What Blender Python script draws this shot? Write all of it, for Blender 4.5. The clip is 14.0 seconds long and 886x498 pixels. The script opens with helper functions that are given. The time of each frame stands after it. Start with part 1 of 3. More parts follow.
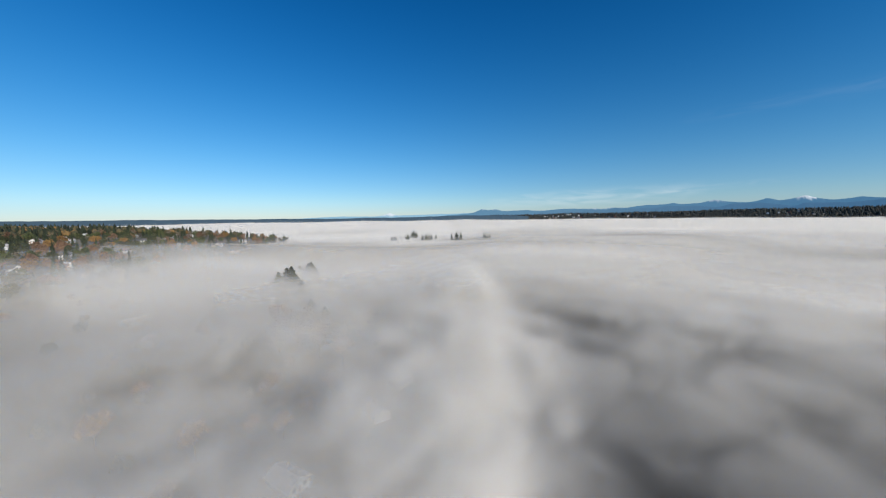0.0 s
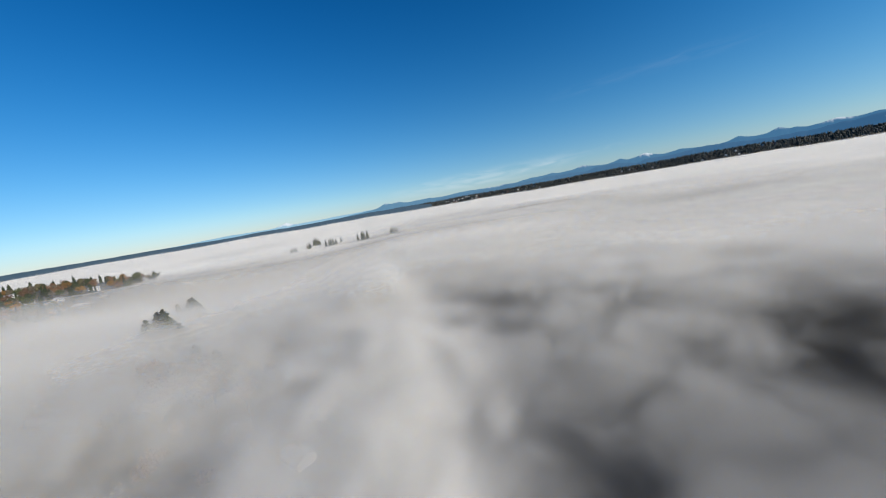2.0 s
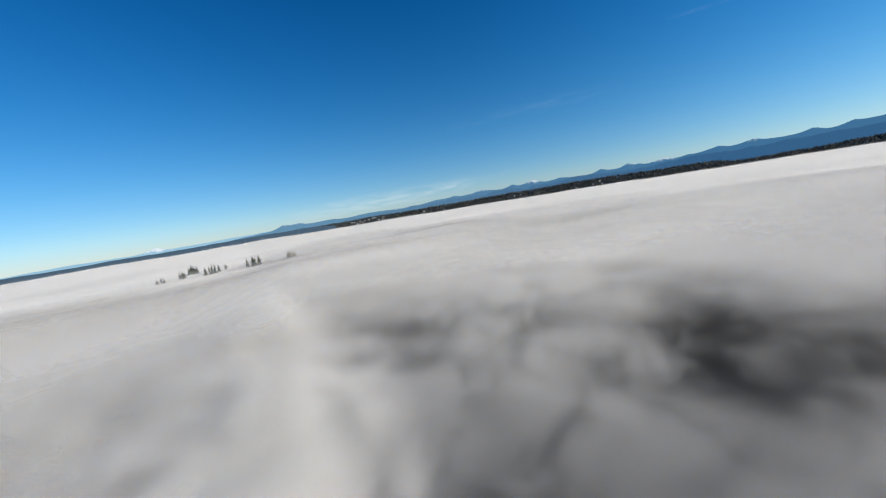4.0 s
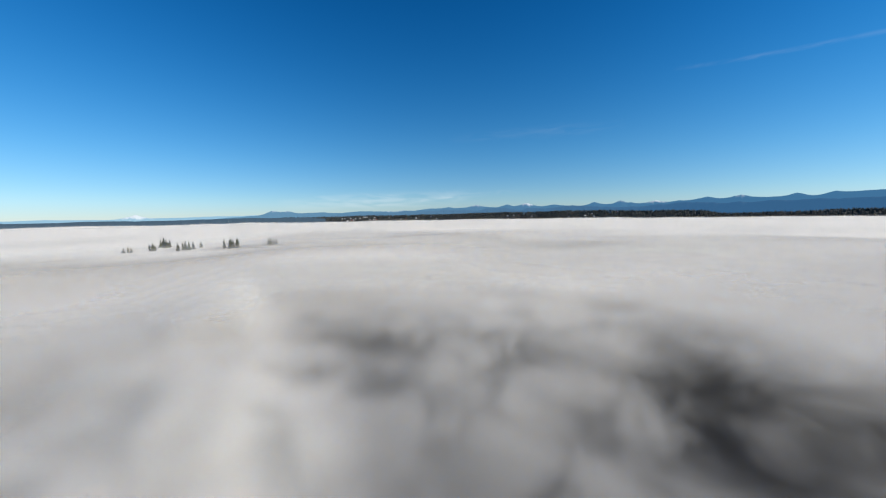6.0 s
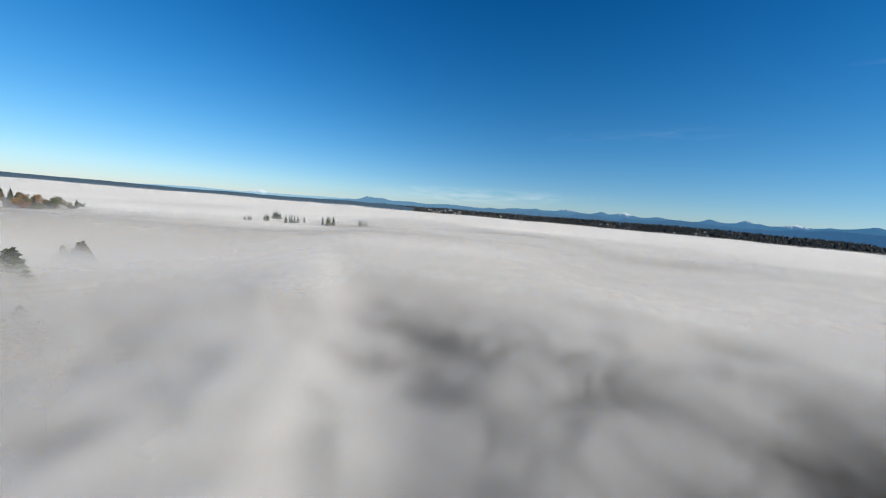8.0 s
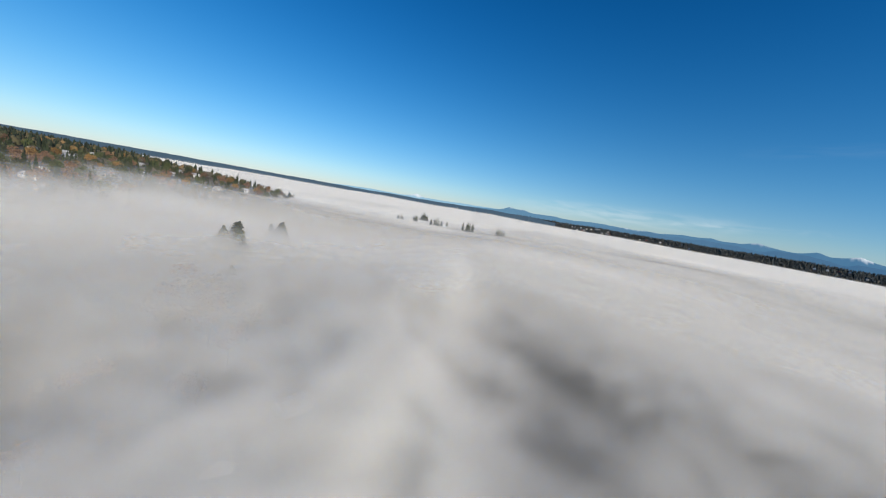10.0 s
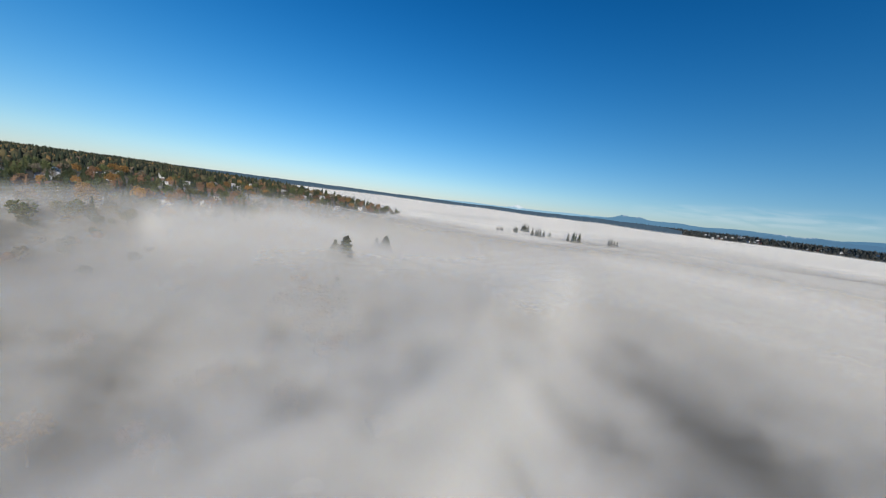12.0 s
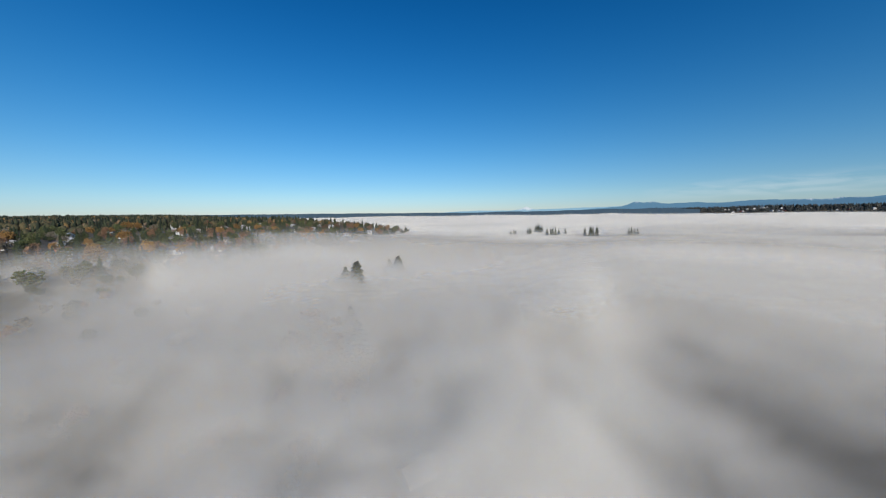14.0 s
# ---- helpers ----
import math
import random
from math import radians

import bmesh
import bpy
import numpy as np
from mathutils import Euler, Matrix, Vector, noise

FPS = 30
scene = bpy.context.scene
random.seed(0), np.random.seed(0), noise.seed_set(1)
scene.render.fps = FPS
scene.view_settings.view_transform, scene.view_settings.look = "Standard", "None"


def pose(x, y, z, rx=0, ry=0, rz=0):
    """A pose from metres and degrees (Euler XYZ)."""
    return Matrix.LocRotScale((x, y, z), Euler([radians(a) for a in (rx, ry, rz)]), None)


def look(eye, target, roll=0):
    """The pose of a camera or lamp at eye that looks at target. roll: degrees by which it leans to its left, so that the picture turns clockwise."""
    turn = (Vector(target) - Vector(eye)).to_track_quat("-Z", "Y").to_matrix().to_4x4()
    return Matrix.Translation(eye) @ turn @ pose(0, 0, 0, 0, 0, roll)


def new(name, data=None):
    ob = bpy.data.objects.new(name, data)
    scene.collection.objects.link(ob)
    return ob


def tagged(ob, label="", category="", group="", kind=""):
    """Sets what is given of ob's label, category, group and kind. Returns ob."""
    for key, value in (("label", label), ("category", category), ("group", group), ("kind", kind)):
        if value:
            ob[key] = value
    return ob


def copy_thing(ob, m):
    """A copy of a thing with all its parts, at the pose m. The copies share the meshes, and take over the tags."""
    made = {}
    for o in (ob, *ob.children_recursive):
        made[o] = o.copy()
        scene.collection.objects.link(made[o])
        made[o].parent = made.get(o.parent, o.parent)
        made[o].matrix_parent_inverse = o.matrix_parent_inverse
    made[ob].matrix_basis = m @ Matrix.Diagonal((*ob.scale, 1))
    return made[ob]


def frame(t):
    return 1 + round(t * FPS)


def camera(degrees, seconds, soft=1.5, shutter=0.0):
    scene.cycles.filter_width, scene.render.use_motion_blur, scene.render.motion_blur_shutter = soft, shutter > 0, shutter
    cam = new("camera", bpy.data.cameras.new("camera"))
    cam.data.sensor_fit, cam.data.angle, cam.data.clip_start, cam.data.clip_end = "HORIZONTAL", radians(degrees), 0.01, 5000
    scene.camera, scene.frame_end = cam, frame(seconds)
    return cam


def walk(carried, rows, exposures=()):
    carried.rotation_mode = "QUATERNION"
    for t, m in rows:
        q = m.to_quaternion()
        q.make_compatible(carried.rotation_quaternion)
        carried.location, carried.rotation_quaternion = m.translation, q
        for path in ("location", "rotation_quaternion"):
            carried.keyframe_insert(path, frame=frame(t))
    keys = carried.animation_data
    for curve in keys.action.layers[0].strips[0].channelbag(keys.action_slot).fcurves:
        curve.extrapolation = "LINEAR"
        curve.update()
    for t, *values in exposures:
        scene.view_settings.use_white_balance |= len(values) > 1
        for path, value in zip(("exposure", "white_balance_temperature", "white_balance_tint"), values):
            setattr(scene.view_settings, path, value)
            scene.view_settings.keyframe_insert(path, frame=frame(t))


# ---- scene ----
cam = camera(104.96, 14.0, 1.2)
PATH = [
    (0, pose(0.00, 0.00, 75.00, 84.60, 0.65, -0.00)),
    (0.5, pose(0.82, 2.07, 75.20, 84.44, 0.97, -1.09)),
    (1, pose(1.67, 4.15, 75.37, 83.61, 2.75, -4.44)),
    (1.5, pose(2.59, 6.24, 75.49, 82.29, 7.17, -11.10)),
    (2, pose(3.60, 8.35, 75.55, 82.03, 9.49, -16.01)),
    (2.5, pose(4.72, 10.48, 75.58, 81.95, 10.78, -20.99)),
    (3, pose(5.96, 12.64, 75.56, 82.22, 11.61, -25.85)),
    (3.5, pose(7.36, 14.85, 75.50, 82.66, 11.50, -30.00)),
    (6, pose(15.00, 26.10, 74.87, 84.56, 0.84, -32.90)),
    (6.5, pose(16.46, 28.42, 74.69, 85.30, 0.25, -30.97)),
    (7, pose(17.78, 30.79, 74.45, 85.50, -1.47, -27.73)),
    (7.5, pose(18.89, 33.22, 74.17, 84.63, -3.39, -23.47)),
    (8, pose(19.73, 35.72, 73.85, 83.51, -5.01, -18.78)),
    (10.5, pose(22.35, 48.49, 72.16, 81.90, -9.95, 9.84)),
    (11, pose(22.51, 51.11, 71.83, 81.49, -9.23, 14.18)),
    (11.5, pose(22.33, 53.79, 71.50, 81.52, -8.50, 18.24)),
    (12, pose(21.83, 56.48, 71.17, 81.83, -7.32, 21.50)),
    (12.5, pose(21.06, 59.16, 70.83, 82.22, -6.22, 24.41)),
    (13, pose(20.10, 61.81, 70.47, 82.81, -2.37, 23.06)),
    (13.5, pose(19.00, 64.42, 70.12, 83.20, 0.48, 22.27)),
    (14, pose(17.84, 67.00, 69.76, 83.94, 0.72, 22.87)),
]
walk(cam, PATH, [(0.0, 0.0), (3.5, 0.04), (6.5, 0.12), (8.0, 0.06), (11.0, -0.02), (12.5, -0.10), (14.0, -0.15)])

# ---- world, sun ----
SUN_AZ, SUN_EL = radians(137.0), radians(18.4)      # azimuth clockwise from +y
world = bpy.data.worlds.new("sky")
scene.world = world
world.use_nodes = True
wn, wl = world.node_tree.nodes, world.node_tree.links
sky = wn.new("ShaderNodeTexSky")
sky.sky_type, sky.sun_disc = "NISHITA", False
sky.sun_elevation, sky.sun_rotation = SUN_EL, SUN_AZ
sky.altitude, sky.air_density, sky.dust_density, sky.ozone_density = 800, 1.0, 0.0, 4.5
wn["Background"].inputs["Strength"].default_value = 0.135 * 1.2
# A clear dry sky: deep blue overhead, pale and even along the horizon.
deep = wn.new("ShaderNodeHueSaturation")
deep.inputs["Saturation"].default_value = 1.2
wl.new(sky.outputs["Color"], deep.inputs["Color"])
where = wn.new("ShaderNodeTexCoord")
axes = wn.new("ShaderNodeSeparateXYZ")
wl.new(where.outputs["Generated"], axes.inputs[0])
tint = wn.new("ShaderNodeValToRGB")
tint.color_ramp.interpolation = "B_SPLINE"
stops = [(0.0, (0.78, 0.88, 1.18)), (0.05, (0.93, 0.98, 1.08)), (0.15, (1.0, 1.11, 1.10)), (0.30, (0.58, 1.07, 1.14)), (0.45, (0.24, 0.94, 1.11)), (0.60, (0.08, 0.78, 1.0)), (0.80, (0.04, 0.62, 0.88))]
while len(tint.color_ramp.elements) < len(stops):
    tint.color_ramp.elements.new(0.5)
for el, (p, c) in zip(tint.color_ramp.elements, stops):
    el.position, el.color = p, (c[0] / 1.2, c[1] / 1.2, c[2] / 1.2, 1)
wl.new(axes.outputs["Z"], tint.inputs["Fac"])
tinted = wn.new("ShaderNodeVectorMath")
tinted.operation = "MULTIPLY"
wl.new(deep.outputs["Color"], tinted.inputs[0])
wl.new(tint.outputs["Color"], tinted.inputs[1])
# away from the sun the sky is a little deeper
behind = wn.new("ShaderNodeVectorMath")
behind.operation = "DOT_PRODUCT"
behind.inputs[1].default_value = (-math.sin(SUN_AZ), -math.cos(SUN_AZ), 0)
wl.new(where.outputs["Generated"], behind.inputs[0])
shade = wn.new("ShaderNodeMapRange")
for key, value in (("From Min", 0.0), ("From Max", 1.0), ("To Min", 0.82), ("To Max", 0.74)):
    shade.inputs[key].default_value = value
wl.new(behind.outputs["Value"], shade.inputs["Value"])
even = wn.new("ShaderNodeVectorMath")
even.operation = "SCALE"
wl.new(tinted.outputs[0], even.inputs[0])
wl.new(shade.outputs["Result"], even.inputs["Scale"])
wl.new(even.outputs[0], wn["Background"].inputs["Color"])

sun_data = bpy.data.lights.new("sun", "SUN")
sun_data.energy, sun_data.angle, sun_data.color = 4.9, radians(0.55), (1.0, 0.93, 0.84)
sun = new("sun", sun_data)
sun_way = Vector((math.sin(SUN_AZ) * math.cos(SUN_EL), math.cos(SUN_AZ) * math.cos(SUN_EL), math.sin(SUN_EL)))
sun.matrix_world = look((0, 0, 300), Vector((0, 0, 300)) - sun_way)
scene.cycles.transparent_max_bounces = 40

# ---- materials ----


def material(name):
    m = bpy.data.materials.new(name)
    m.use_nodes = True
    return m, m.node_tree.nodes, m.node_tree.links, m.node_tree.nodes["Principled BSDF"]


def ramp(nodes, stops):
    r = nodes.new("ShaderNodeValToRGB")
    els = r.color_ramp.elements
    while len(els) < len(stops):
        els.new(0.5)
    for e, (p, c) in zip(els, stops):
        e.position, e.color = p, (*c, 1)
    return r


def mottled(name, dark, light, scale, rough=0.9, fine=6.0, bump=0.3, vary=0.0, metal=0.0):
    """A surface with a coarse and a fine variation, bump, and, by vary, a change of brightness from piece to piece."""
    m, n, l, b = material(name)
    co = n.new("ShaderNodeTexCoord")
    a = n.new("ShaderNodeTexNoise")
    a.inputs["Scale"].default_value, a.inputs["Detail"].default_value = scale, 4
    f = n.new("ShaderNodeTexNoise")
    f.inputs["Scale"].default_value, f.inputs["Detail"].default_value = scale * fine, 3
    l.new(co.outputs["Object"], a.inputs["Vector"])
    l.new(co.outputs["Object"], f.inputs["Vector"])
    mix = n.new("ShaderNodeMath")
    mix.operation = "MULTIPLY_ADD"
    mix.inputs[1].default_value, mix.inputs[2].default_value = 0.45, 0.0
    l.new(f.outputs["Fac"], mix.inputs[0])
    add = n.new("ShaderNodeMath")
    add.operation = "MULTIPLY_ADD"
    add.inputs[1].default_value = 0.55
    l.new(a.outputs["Fac"], add.inputs[0])
    l.new(mix.outputs[0], add.inputs[2])
    r = ramp(n, [(0.34, dark), (0.64, light)])
    l.new(add.outputs[0], r.inputs["Fac"])
    out = r.outputs["Color"]
    if vary:
        info = n.new("ShaderNodeObjectInfo")
        mr = n.new("ShaderNodeMapRange")
        mr.inputs["To Min"].default_value, mr.inputs["To Max"].default_value = 1 - vary, 1 + vary
        l.new(info.outputs["Random"], mr.inputs["Value"])
        hsv = n.new("ShaderNodeHueSaturation")
        l.new(mr.outputs["Result"], hsv.inputs["Value"])
        l.new(out, hsv.inputs["Color"])
        out = hsv.outputs["Color"]
    l.new(out, b.inputs["Base Color"])
    b.inputs["Roughness"].default_value, b.inputs["Metallic"].default_value = rough, metal
    if bump:
        bp = n.new("ShaderNodeBump")
        bp.inputs["Strength"].default_value = bump
        l.new(add.outputs[0], bp.inputs["Height"])
        l.new(bp.outputs["Normal"], b.inputs["Normal"])
    return m


def island_varied(name, stops, rough=0.9):
    """A colour for each separate piece of one joined mesh."""
    m, n, l, b = material(name)
    g = n.new("ShaderNodeNewGeometry")
    r = ramp(n, stops)
    l.new(g.outputs["Random Per Island"], r.inputs["Fac"])
    co = n.new("ShaderNodeTexCoord")
    a = n.new("ShaderNodeTexNoise")
    a.inputs["Scale"].default_value = 0.7
    l.new(co.outputs["Object"], a.inputs["Vector"])
    mr = n.new("ShaderNodeMapRange")
    mr.inputs["To Min"].default_value, mr.inputs["To Max"].default_value = 0.6, 1.4
    l.new(a.outputs["Fac"], mr.inputs["Value"])
    hsv = n.new("ShaderNodeHueSaturation")
    l.new(r.outputs["Color"], hsv.inputs["Color"])
    l.new(mr.outputs["Result"], hsv.inputs["Value"])
    l.new(hsv.outputs["Color"], b.inputs["Base Color"])
    b.inputs["Roughness"].default_value = rough
    return m


def distance_material(name, forest, air, amount):
    """Wooded mountains many kilometres off: their own colour, with the air's haze painted on as glow."""
    m, n, l, b = material(name)
    co = n.new("ShaderNodeTexCoord")
    a = n.new("ShaderNodeTexNoise")
    a.inputs["Scale"].default_value, a.inputs["Detail"].default_value = 0.012, 6
    l.new(co.outputs["Object"], a.inputs["Vector"])
    r = ramp(n, [(0.35, [c * 0.7 for c in forest]), (0.65, [c * 1.3 for c in forest])])
    l.new(a.outputs["Fac"], r.inputs["Fac"])
    base = r.outputs["Color"]
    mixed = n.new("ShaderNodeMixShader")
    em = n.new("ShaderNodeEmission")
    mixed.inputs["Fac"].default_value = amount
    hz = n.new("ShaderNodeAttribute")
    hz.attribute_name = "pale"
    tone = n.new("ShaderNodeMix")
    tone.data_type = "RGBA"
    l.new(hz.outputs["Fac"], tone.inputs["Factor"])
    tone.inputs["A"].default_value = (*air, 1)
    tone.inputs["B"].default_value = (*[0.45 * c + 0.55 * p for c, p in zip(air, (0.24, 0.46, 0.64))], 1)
    at = n.new("ShaderNodeAttribute")
    at.attribute_name = "snow"
    white = []
    for under in (base, tone.outputs["Result"]):
        mx = n.new("ShaderNodeMix")
        mx.data_type = "RGBA"
        l.new(at.outputs["Fac"], mx.inputs["Factor"])
        l.new(under, mx.inputs["A"])
        mx.inputs["B"].default_value = (0.72, 0.80, 0.86, 1)
        white.append(mx.outputs["Result"])
    base = white[0]
    # the snow's brightness is given off along with the painted haze
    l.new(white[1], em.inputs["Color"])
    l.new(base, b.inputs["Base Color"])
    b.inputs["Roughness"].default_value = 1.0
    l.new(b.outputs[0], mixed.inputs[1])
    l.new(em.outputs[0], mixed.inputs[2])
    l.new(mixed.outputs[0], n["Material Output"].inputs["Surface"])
    return m


FOG_LEAN, FOG_SHEEN = 1.6, 0.27


def fog_material():
    """Thin veils of mist, part scattering, part see-through: the mesh carries their thickness and how far they are torn into puffs."""
    m, n, l, b = material("fog")
    droplets = (0.925, 0.895, 0.80, 1)
    d = n.new("ShaderNodeBsdfDiffuse")
    d.inputs["Color"].default_value = droplets
    t = n.new("ShaderNodeBsdfTranslucent")
    t.inputs["Color"].default_value = droplets
    # Droplets scatter the sun whichever way the veil lies: the normal leans to the light.
    lean = n.new("ShaderNodeVectorMath")
    lean.operation = "ADD"
    lean.inputs[1].default_value = sun_way * FOG_LEAN
    unit = n.new("ShaderNodeVectorMath")
    unit.operation = "NORMALIZE"
    l.new(n.new("ShaderNodeNewGeometry").outputs["Normal"], lean.inputs[0])
    l.new(lean.outputs[0], unit.inputs[0])
    l.new(unit.outputs[0], d.inputs["Normal"])
    l.new(unit.outputs[0], t.inputs["Normal"])
    both = n.new("ShaderNodeMixShader")
    both.inputs["Fac"].default_value = 0.10
    l.new(d.outputs[0], both.inputs[1])
    l.new(t.outputs[0], both.inputs[2])
    # and more of it onward than back
    sheen = n.new("ShaderNodeBsdfGlossy")
    sheen.inputs["Color"].default_value = (0.95, 0.95, 0.95, 1)
    sheen.inputs["Roughness"].default_value = 0.65
    onward = n.new("ShaderNodeMixShader")
    onward.inputs["Fac"].default_value = FOG_SHEEN
    l.new(both.outputs[0], onward.inputs[1])
    l.new(sheen.outputs[0], onward.inputs[2])
    # puffs: thickness times a soft noise in space
    co = n.new("ShaderNodeTexCoord")
    mp = n.new("ShaderNodeMapping")
    mp.inputs["Scale"].default_value = (1 / 18, 1 / 18, 1 / 18)
    mp.inputs["Location"].default_value = (7.3, 2.1, 4.7)
    l.new(co.outputs["Object"], mp.inputs["Vector"])
    no = n.new("ShaderNodeTexNoise")
    no.inputs["Scale"].default_value, no.inputs["Detail"].default_value = 1.0, 5
    no.inputs["Roughness"].default_value, no.inputs["Distortion"].default_value = 0.57, 0.5
    l.new(mp.outputs["Vector"], no.inputs["Vector"])
    puff = n.new("ShaderNodeMapRange")
    puff.interpolation_type = "SMOOTHSTEP"
    for key, value in (("From Min", 0.33), ("From Max", 0.67), ("To Min", -1.0), ("To Max", 1.0)):
        puff.inputs[key].default_value = value
    l.new(no.outputs["Fac"], puff.inputs["Value"])

    def math_node(kind, a, b=None, c=None):
        q = n.new("ShaderNodeMath")
        q.operation = kind
        for slot, v in zip(q.inputs, (a, b, c)):
            if isinstance(v, (int, float)):
                slot.default_value = v
            elif v is not None:
                l.new(v, slot)
        return q.outputs[0]

    thick = n.new("ShaderNodeAttribute")
    thick.attribute_name = "veil"
    tear = n.new("ShaderNodeAttribute")
    tear.attribute_name = "tear"
    share = math_node("MULTIPLY_ADD", puff.outputs["Result"], tear.outputs["Fac"], 1.0)
    depth = math_node("MULTIPLY", thick.outputs["Fac"], share)
    alpha = math_node("SUBTRACT", 1.0, math_node("EXPONENT", math_node("MULTIPLY", depth, -1.0)))
    clear = n.new("ShaderNodeBsdfTransparent")
    mix = n.new("ShaderNodeMixShader")
    l.new(alpha, mix.inputs["Fac"])
    l.new(clear.outputs[0], mix.inputs[1])
    l.new(onward.outputs[0], mix.inputs[2])
    l.new(mix.outputs[0], n["Material Output"].inputs["Surface"])
    return m


FOG = fog_material()
GROUND = mottled("ground", (0.034, 0.032, 0.017), (0.11, 0.084, 0.044), 0.02, fine=9, bump=0.2)
WATER = mottled("lake_water", (0.014, 0.017, 0.019), (0.022, 0.026, 0.028), 0.02, rough=0.5, bump=0.05)
FIR = mottled("fir_needles", (0.012, 0.022, 0.010), (0.040, 0.055, 0.022), 0.35, vary=0.35)
BARK = mottled("bark", (0.05, 0.035, 0.025), (0.12, 0.09, 0.07), 1.5)
GOLD = mottled("golden_leaves", (0.13, 0.065, 0.016), (0.30, 0.17, 0.05), 0.4, vary=0.3)
RUST = mottled("rust_leaves", (0.085, 0.045, 0.024), (0.19, 0.11, 0.06), 0.4, vary=0.3)
GREY_TWIGS = mottled("bare_twigs", (0.08, 0.07, 0.05), (0.20, 0.17, 0.12), 0.4, vary=0.25)
GREEN = mottled("green_leaves", (0.03, 0.045, 0.014), (0.09, 0.10, 0.035), 0.4, vary=0.35)
WHITE_WALL = mottled("white_siding", (0.50, 0.50, 0.48), (0.74, 0.74, 0.72), 0.4, rough=0.6, bump=0.05)
GREY_WALL = mottled("grey_siding", (0.20, 0.21, 0.21), (0.34, 0.34, 0.33), 0.4, rough=0.7, bump=0.05)
RED_WALL = mottled("red_siding", (0.22, 0.06, 0.04), (0.34, 0.11, 0.08), 0.4, rough=0.7, bump=0.05)
PALE_ROOF = mottled("pale_roofing", (0.26, 0.26, 0.26), (0.50, 0.49, 0.48), 0.5, rough=0.6, bump=0.05)
DARK_ROOF = mottled("dark_shingles", (0.06, 0.06, 0.06), (0.14, 0.13, 0.12), 0.6, rough=0.8, bump=0.1)
BROWN_ROOF = mottled("brown_shingles", (0.11, 0.07, 0.05), (0.22, 0.15, 0.11), 0.6, rough=0.8, bump=0.1)
GLASS = mottled("window_glass", (0.02, 0.025, 0.03), (0.04, 0.045, 0.05), 0.5, rough=0.08, bump=0.0)
ASPHALT = mottled("asphalt", (0.04, 0.04, 0.04), (0.08, 0.08, 0.08), 0.3, bump=0.1)
FAR_WOOD = island_varied("far_firs", [(0.0, (0.010, 0.017, 0.010)), (0.6, (0.024, 0.034, 0.016)), (1.0, (0.045, 0.052, 0.024))])
FAR_LEAVES = island_varied("far_autumn_leaves", [(0.0, (0.040, 0.042, 0.018)), (0.45, (0.075, 0.066, 0.030)), (0.7, (0.09, 0.072, 0.032)), (0.88, (0.20, 0.115, 0.035)), (1.0, (0.15, 0.12, 0.085))])
# cool tones, raised to paint in the haze before the far ridge
HAZY_RIDGE_WOOD = island_varied("ridge_woods", [(0.0, (0.016, 0.024, 0.026)), (0.5, (0.034, 0.042, 0.040)), (0.85, (0.065, 0.070, 0.062)), (1.0, (0.085, 0.070, 0.055))])

# ---- the lie of the land ----


def lattice(ix, iy, seed):
    h = np.sin(ix * 127.1 + iy * 311.7 + seed * 74.7) * 43758.5453
    return h - np.floor(h)


def value_noise(x, y, seed=0):
    ix, iy = np.floor(x), np.floor(y)
    fx, fy = x - ix, y - iy
    fx, fy = fx * fx * fx * (fx * (fx * 6 - 15) + 10), fy * fy * fy * (fy * (fy * 6 - 15) + 10)
    a, b = lattice(ix, iy, seed), lattice(ix + 1, iy, seed)
    c, d = lattice(ix, iy + 1, seed), lattice(ix + 1, iy + 1, seed)
    return (a + (b - a) * fx) * (1 - fy) + (c + (d - c) * fx) * fy


def fbm(x, y, size, octaves=4, seed=0):
    """Smooth noise from about -1 to 1, whose largest waves are that many metres across."""
    total, amp, norm = 0.0, 1.0, 0.0
    for k in range(octaves):
        c, s = math.cos(k * 0.7 + 0.3), math.sin(k * 0.7 + 0.3)
        u, v = (c * x - s * y) / size * 2**k, (s * x + c * y) / size * 2**k
        total = total + amp * (value_noise(u + 17.3 * k, v - 9.1 * k, seed + k) * 2 - 1)
        norm += amp
        amp *= 0.5
    return total / norm * 1.6


def step(a, b, v):
    t = np.clip((v - a) / (b - a), 0, 1)
    return t * t * (3 - 2 * t)


def bump_at(x, y, cx, cy, rx, ry):
    return np.exp(-(((x - cx) / rx) ** 2 + ((y - cy) / ry) ** 2))


